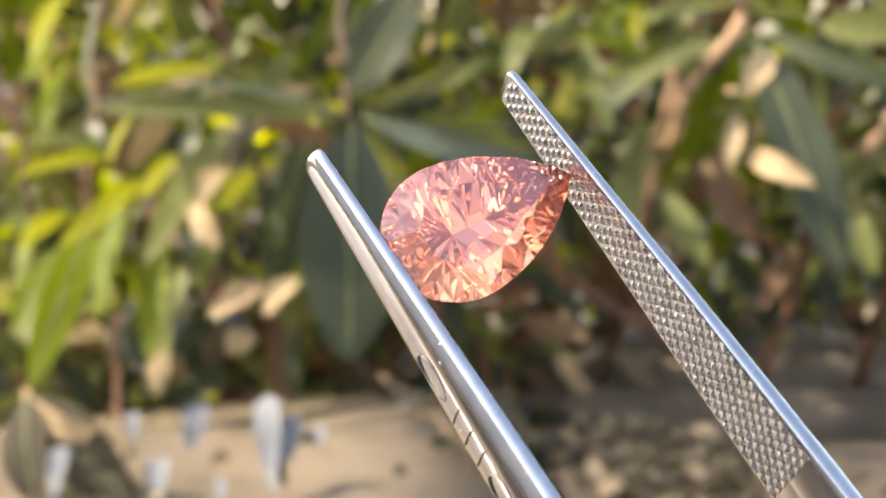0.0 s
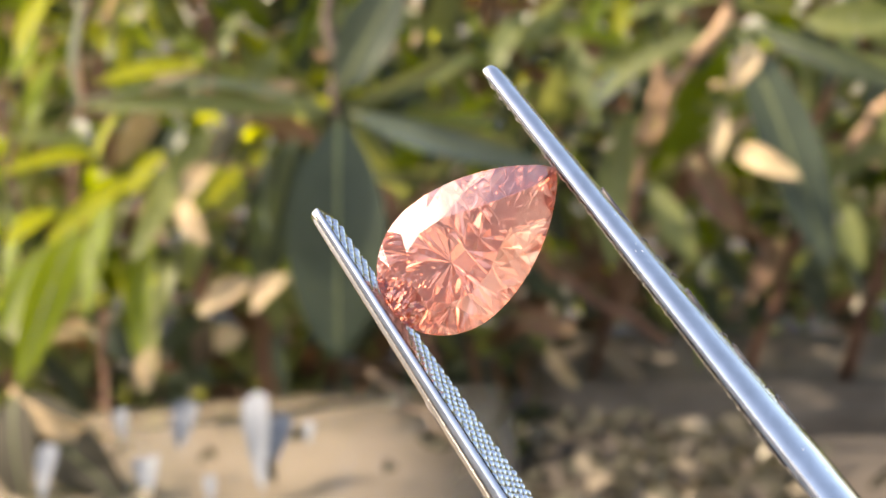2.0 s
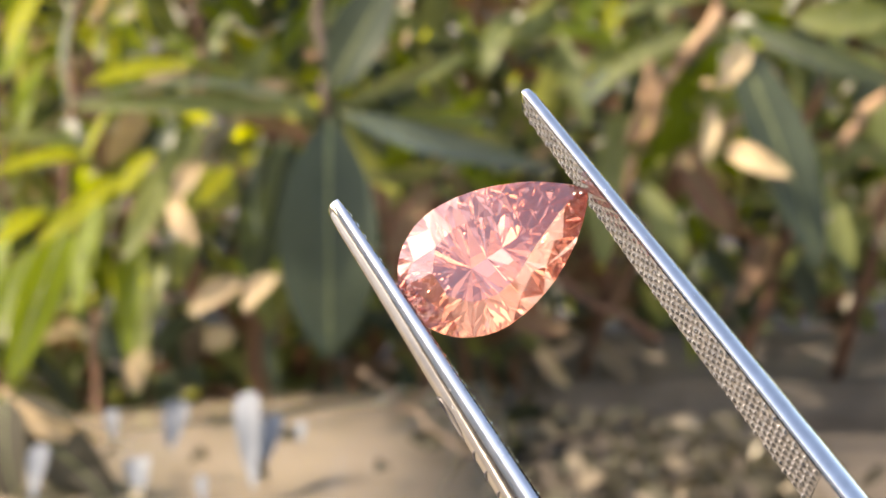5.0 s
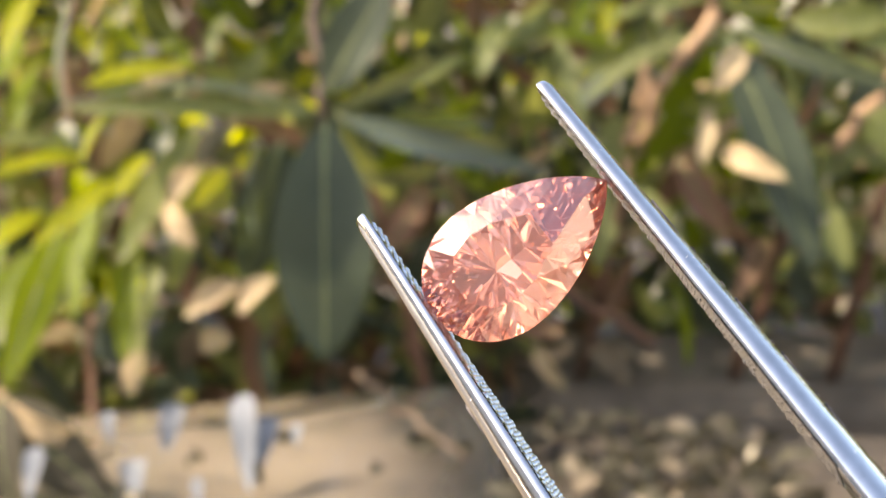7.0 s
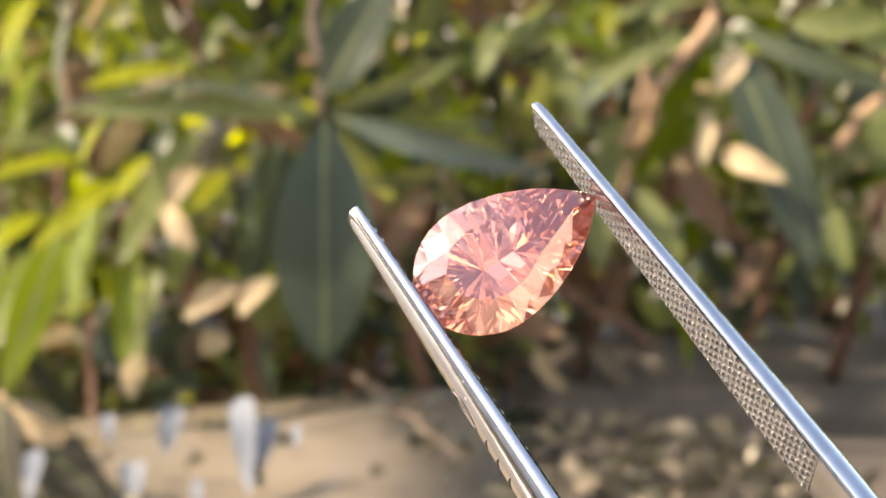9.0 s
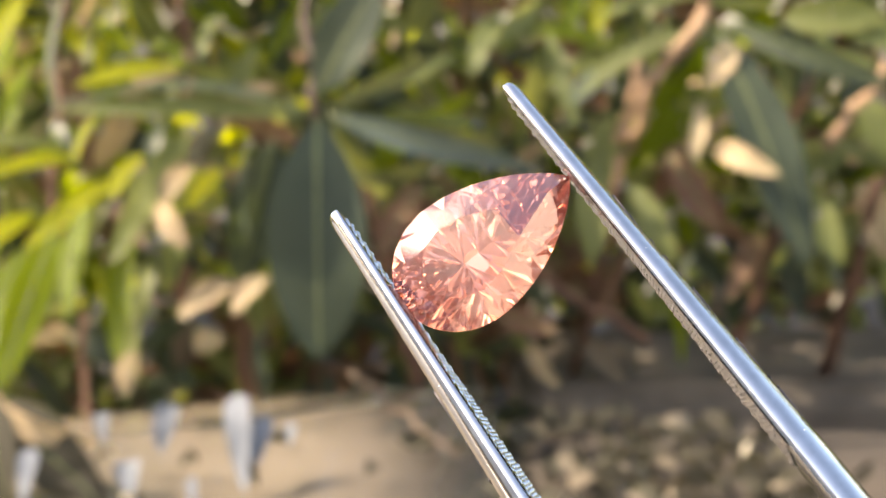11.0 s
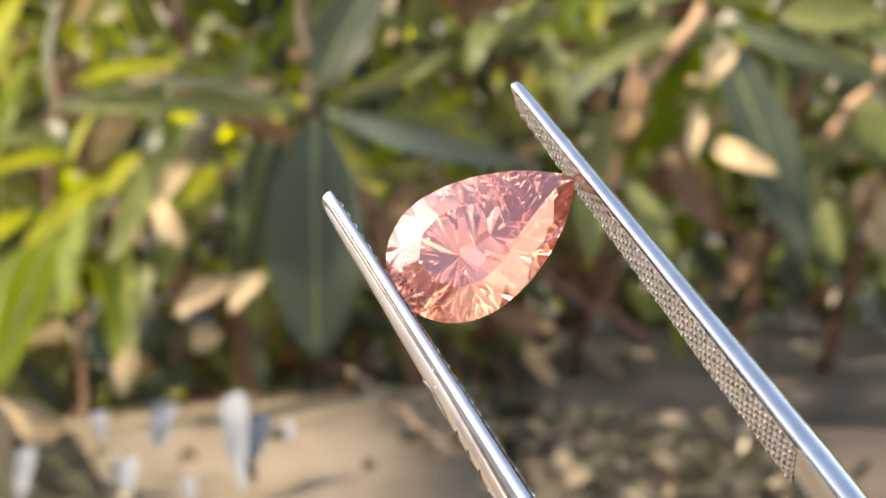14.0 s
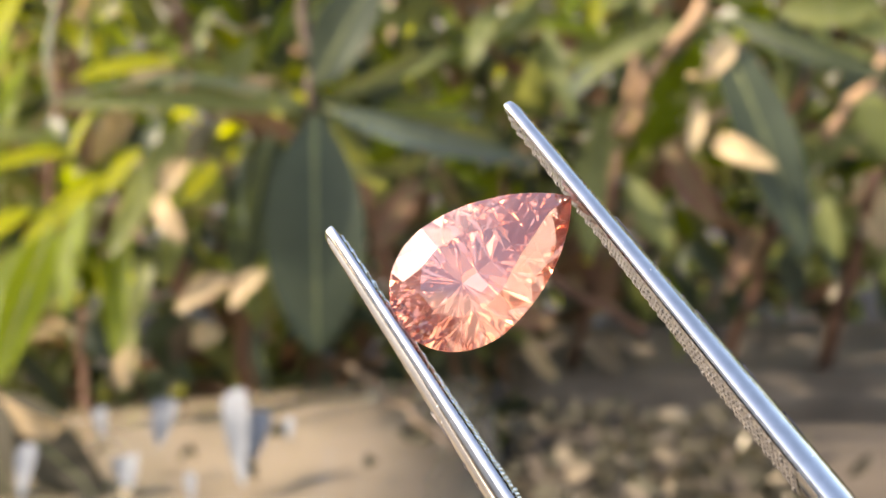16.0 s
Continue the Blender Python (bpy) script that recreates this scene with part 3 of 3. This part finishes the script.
def prong(parent, side, lean, tip_y):
    bm = bmesh.new()
    rings = []
    stations = [0, 0.15, 0.5, 1, 2, 4, 7, 11, 15, 20, 25, 30, 40, 55, 70, 90, 110, 130, 150]
    for s in stations:
        w, th, x0 = width_at(s), thick_at(s), inner_at(s, lean)
        k = 0.74 if s == 0 else (0.93 if s == 0.15 else 1.0)
        w *= k
        th *= k
        prof = [(0.0, -0.455), (0.03, -0.488), (0.08, -0.505), (0.18, -0.515)]
        prof += [(0.26 + 0.74 * math.sin(q), -0.515 * math.cos(q)) for q in [math.pi / 2 * i / 9 for i in range(10)]]
        prof = prof + [(a, -b) for a, b in prof[-2::-1]]
        rings.append([bm.verts.new((side * (x0 + a * th + (1 - k) * 0.3) * MM, (tip_y - s) * MM, b * w * MM)) for a, b in prof])
    n = len(rings[0])
    for a, b in zip(rings, rings[1:]):
        for k in range(n):
            j = (k + 1) % n
            bm.faces.new((a[k], a[j], b[j], b[k]))
    bm.faces.new(rings[0])
    bm.faces.new(rings[-1])
    bmesh.ops.recalc_face_normals(bm, faces=bm.faces)
    ob = part("prong", bm, STEEL, parent)
    # knurled grip on the inner face
    bm = bmesh.new()
    rows = []
    step = 0.085
    for i in range(int(23.8 / step)):
        s = 0.35 + i * step
        w, x0 = width_at(s) - 0.12, inner_at(s, lean)
        row = []
        m = 52
        for j in range(m + 1):
            z = (j / m - 0.5) * w
            u, v = s / 0.36, z / 0.40
            h = abs(math.sin(math.pi * (u + v) * 0.5 * 1.0)) * abs(math.sin(math.pi * (u - v) * 0.5 * 1.0))
            edge = min(1.0, (w / 2 - abs(z)) / 0.25, (s - 0.3) / 0.3, (24.2 - s) / 0.4)
            row.append(bm.verts.new((side * (x0 - 0.01 - (0.13 + 0.05 * noise.noise(Vector((u * 0.6, v * 0.6, side * 7)))) * h * max(edge, 0)) * MM, (tip_y - s) * MM, z * MM)))
        rows.append(row)
    for a, b in zip(rows, rows[1:]):
        for k in range(len(a) - 1):
            bm.faces.new((a[k], a[k + 1], b[k + 1], b[k]))
    bmesh.ops.recalc_face_normals(bm, faces=bm.faces)
    part("serrated_face", bm, KNURL, ob, "cross-cut serrated gripping face")
    # stamped maker's mark on the outer face: plain rings and bars
    for d, ln in ((0.0, 2.4), (2.1, 0.5), (3.2, 0.5), (4.3, 0.5), (6.1, 1.9), (7.9, 0.5), (9.4, 1.9), (11.0, 0.5), (12.4, 1.9)):
        s = (12.4 if side < 0 else 9.6) + d
        bm = bmesh.new()
        w = width_at(s) * 0.17

        def skin(z):
            """The rounded outer face at a height z across the prong."""
            return side * (inner_at(s, lean) + thick_at(s) * (0.27 + 0.74 * math.sqrt(1 - (z / (0.515 * width_at(s))) ** 2))) * MM

        if ln > 1:
            pts = [Vector((skin(w * math.sin(a)), (tip_y - s + ln / 2 * math.cos(a)) * MM, w * math.sin(a) * MM)) for a in [2 * math.pi * q / 20 for q in range(21)]]
        else:
            pts = [Vector((skin(z), (tip_y - s) * MM, z * MM)) for z in (-w, -w / 2, 0, w / 2, w)]
        tube(bm, pts, [0.055 * MM] * len(pts), 6)
        part("engraving", bm, ENGRAVED, ob)
    return ob


tweezers = thing("tweezers", "polished steel gem tweezers with serrated tips holding a stone", "tweezers")
prong(tweezers, -1, 0.003, -0.12)
prong(tweezers, 1, 0.002, -0.10)


# ---- diamond ----
def pear_radius(a, length, width, back):
    """Distance of the pear's rim from the culet, which lies `back` from the round end."""
    front = length - back
    h = width / 2
    c, s = math.cos(a), math.sin(a)
    if c <= 0:
        return 1 / math.sqrt((c / back) ** 2 + (s / h) ** 2)
    lo, hi = 0.0, front * 1.01
    for _ in range(40):
        r = (lo + hi) / 2
        x, y = r * c / front, abs(r * s) / h
        inside = x < 1 and y < (1 - x ** 1.86) ** 0.83
        lo, hi = (r, hi) if inside else (lo, r)
    return lo


def diamond():
    """Pear brilliant: table, stars, bezels, upper halves, girdle, lower halves and pavilion mains."""
    L, W, back = 10.62, 6.68, 3.75
    table, crown, gird, pav = 0.57, 1.0, 0.14, 2.95
    bm = bmesh.new()

    def vert(a, r, z):
        q = pear_radius(a, L, W, back) * r
        return bm.verts.new((q * math.cos(a) * MM, q * math.sin(a) * MM, z * MM))

    nc = 10
    turn = 2 * math.pi / nc
    tab = [vert(turn * (i + 0.5), table, crown) for i in range(nc)]
    kite = [vert(turn * i, 0.5 * (table + 1.0) + 0.015, crown * 0.50) for i in range(nc)]
    m = 64
    up = [vert(2 * math.pi * i / m, 1.0, gird / 2 + 0.05 * math.cos(2 * math.pi * i / m * 16)) for i in range(m)]
    low = [vert(2 * math.pi * i / m, 1.0, -gird / 2 - 0.05 * math.cos(2 * math.pi * i / m * 16)) for i in range(m)]
    ends = (16, 22, 27, 32, 37, 42, 48)
    rng = random.Random(17)
    mid = {(a, b): vert(math.pi * (a + b) / m + rng.uniform(-0.08, 0.08), 0.32 + rng.uniform(-0.06, 0.06), -pav * (0.725 + rng.uniform(-0.015, 0.015))) for a, b in zip(ends, ends[1:])}
    culet = bm.verts.new((0, 0, -pav * MM))
    groups = {"table": [tab], "crown": [], "girdle": [], "pavilion": []}
    for i in range(nc):
        j = (i + 1) % nc
        t0, t1 = tab[i - 1], tab[i]
        k0, k1 = kite[i], kite[j]
        g0, gm, g1 = round(i * m / nc), round((i + 0.5) * m / nc), round((i + 1) * m / nc)
        groups["crown"] += [(t1, t0, k0), (t1, k0, up[gm % m]), (k1, t1, up[gm % m])]
        groups["crown"] += [(k0, up[q % m], up[(q + 1) % m]) for q in range(g0, gm)]
        groups["crown"] += [(k1, up[q % m], up[(q + 1) % m]) for q in range(gm, g1)]
    # round end: mains and lower halves about the culet
    for (a, b), hub in mid.items():
        groups["pavilion"] += [(hub, low[q + 1], low[q]) for q in range(a, b)]
        groups["pavilion"] += [(culet, hub, low[a]), (culet, low[b], hub)]
    # pointed end: a keel from the culet to the tip, with facets stepping down both sides
    keel = [culet]
    for x in (0.9, 1.8, 2.7, 3.6, 4.5, 5.3):
        hw = W / 2 * (1 - (x / (L - back)) ** 1.86) ** 0.83
        keel.append(bm.verts.new((x * MM, 0, -hw * pav / (W / 2) * MM)))
    for sign in (1, -1):
        rim = [(sign * k) % m for k in (16, 13, 10, 8, 6, 4, 2, 0)]
        for k in range(7):
            a, b = rim[k], rim[k + 1]
            run = [q % m for q in range(a if sign > 0 else a - m, (b if sign > 0 or b == 0 else b - m) - sign, -sign)]
            centre = sum((low[q].co for q in run), Vector()) / len(run)
            hub = bm.verts.new(keel[k].co * 0.42 + centre * 0.58 + Vector((rng.uniform(-0.2, 0.2), sign * 0.05, -0.16 + rng.uniform(-0.04, 0.04))) * MM)
            groups["pavilion"] += [(hub, low[p], low[q]) for p, q in zip(run, run[1:])]
            groups["pavilion"] += [(keel[k], hub, low[a]), (keel[k], low[b], hub)]
            if k < 6:
                groups["pavilion"].append((keel[k], keel[k + 1], low[b]))
    for i in range(m):
        groups["girdle"].append((up[i], low[i], low[(i + 1) % m], up[(i + 1) % m]))
    stone = thing("diamond", "faceted pear-cut pink diamond held between tweezer tips", "diamond")
    place = pose((5.187 + 0.07) * MM, -6.285 * MM, (0.162 - 0.04) * MM, 15, 0.9, 3.0) @ pose(-(L - back) * MM, 0, 0)
    centre = Vector((0, 0, -0.8 * MM))
    for name, faces in groups.items():
        piece = bmesh.new()
        copy = {}
        for f in faces:
            for v in f:
                if v not in copy:
                    copy[v] = piece.verts.new(v.co)
            made = piece.faces.new([copy[v] for v in f])
            made.normal_update()
            way = {"pavilion": Vector((0, 0, -1)), "girdle": made.calc_center_median() - centre}.get(name, Vector((0, 0, 1)))
            if made.normal.dot(way) < 0:
                made.normal_flip()
        bmesh.ops.transform(piece, matrix=place, verts=piece.verts)
        part(name, piece, GEM, stone, smooth=False)
    bm.free()
    return stone


gem = diamond()


# ---- what moves ----
def motions():
    rows = [
        (0, pose(-0.00283, 0.07547, 1.14599, 48.66, -18.96, 28.57)),
        (0.5, pose(-0.00352, 0.07584, 1.14450, 49.13, -23.56, 21.06)),
        (1, pose(-0.00156, 0.07472, 1.14456, 51.17, -29.68, 13.18)),
        (1.5, pose(-0.00180, 0.07578, 1.14451, 51.93, -33.68, 8.01)),
        (2, pose(-0.00264, 0.07682, 1.14450, 65.38, -39.73, -4.22)),
        (2.5, pose(-0.00256, 0.07923, 1.14340, 70.83, -42.65, -9.80)),
        (3, pose(-0.00089, 0.07385, 1.14561, 60.20, -35.96, 0.25)),
        (3.5, pose(-0.00203, 0.07267, 1.14516, 52.05, -29.68, 13.76)),
        (4, pose(-0.00098, 0.07290, 1.14532, 49.73, -23.73, 20.07)),
        (4.2, pose(-0.00086, 0.07403, 1.14513, 48.49, -21.17, 23.01)),
        (6.3, pose(-0.00099, 0.07977, 1.14307, 66.59, -41.85, -7.31)),
        (6.5, pose(-0.00250, 0.08053, 1.14324, 65.90, -41.38, -6.46)),
        (7, pose(0.00046, 0.07742, 1.14398, 56.82, -36.51, 1.92)),
        (7.5, pose(-0.00013, 0.07753, 1.14432, 52.73, -31.72, 9.40)),
        (8, pose(0.00011, 0.08024, 1.14439, 50.37, -26.14, 17.21)),
        (8.5, pose(0.00004, 0.08096, 1.14398, 48.97, -22.94, 22.01)),
        (9, pose(0.00010, 0.08098, 1.14340, 49.31, -28.15, 15.10)),
        (9.2, pose(-0.00026, 0.08104, 1.14306, 48.86, -30.41, 13.77)),
        (11.3, pose(-0.00069, 0.08034, 1.14376, 55.26, -35.78, 3.14)),
        (11.5, pose(-0.00037, 0.07992, 1.14378, 54.10, -34.70, 4.95)),
        (12, pose(-0.00002, 0.07834, 1.14387, 51.09, -31.32, 8.95)),
        (12.5, pose(-0.00100, 0.07985, 1.14367, 49.59, -27.75, 13.86)),
        (13, pose(-0.00087, 0.08007, 1.14400, 47.66, -22.52, 19.81)),
        (13.5, pose(-0.00003, 0.08084, 1.14403, 48.30, -22.19, 20.75)),
        (14, pose(-0.00057, 0.07888, 1.14416, 49.38, -28.71, 12.04)),
        (14.5, pose(-0.00051, 0.07783, 1.14386, 52.33, -33.61, 6.36)),
        (15, pose(-0.00034, 0.07679, 1.14458, 59.76, -37.37, 0.51)),
        (15.5, pose(-0.00008, 0.07852, 1.14333, 60.23, -38.06, -0.23)),
        (16, pose(-0.00069, 0.07921, 1.14258, 53.00, -34.03, 6.71)),
    ]
    walk(tweezers, rows)
    walk(gem, rows)


motions()
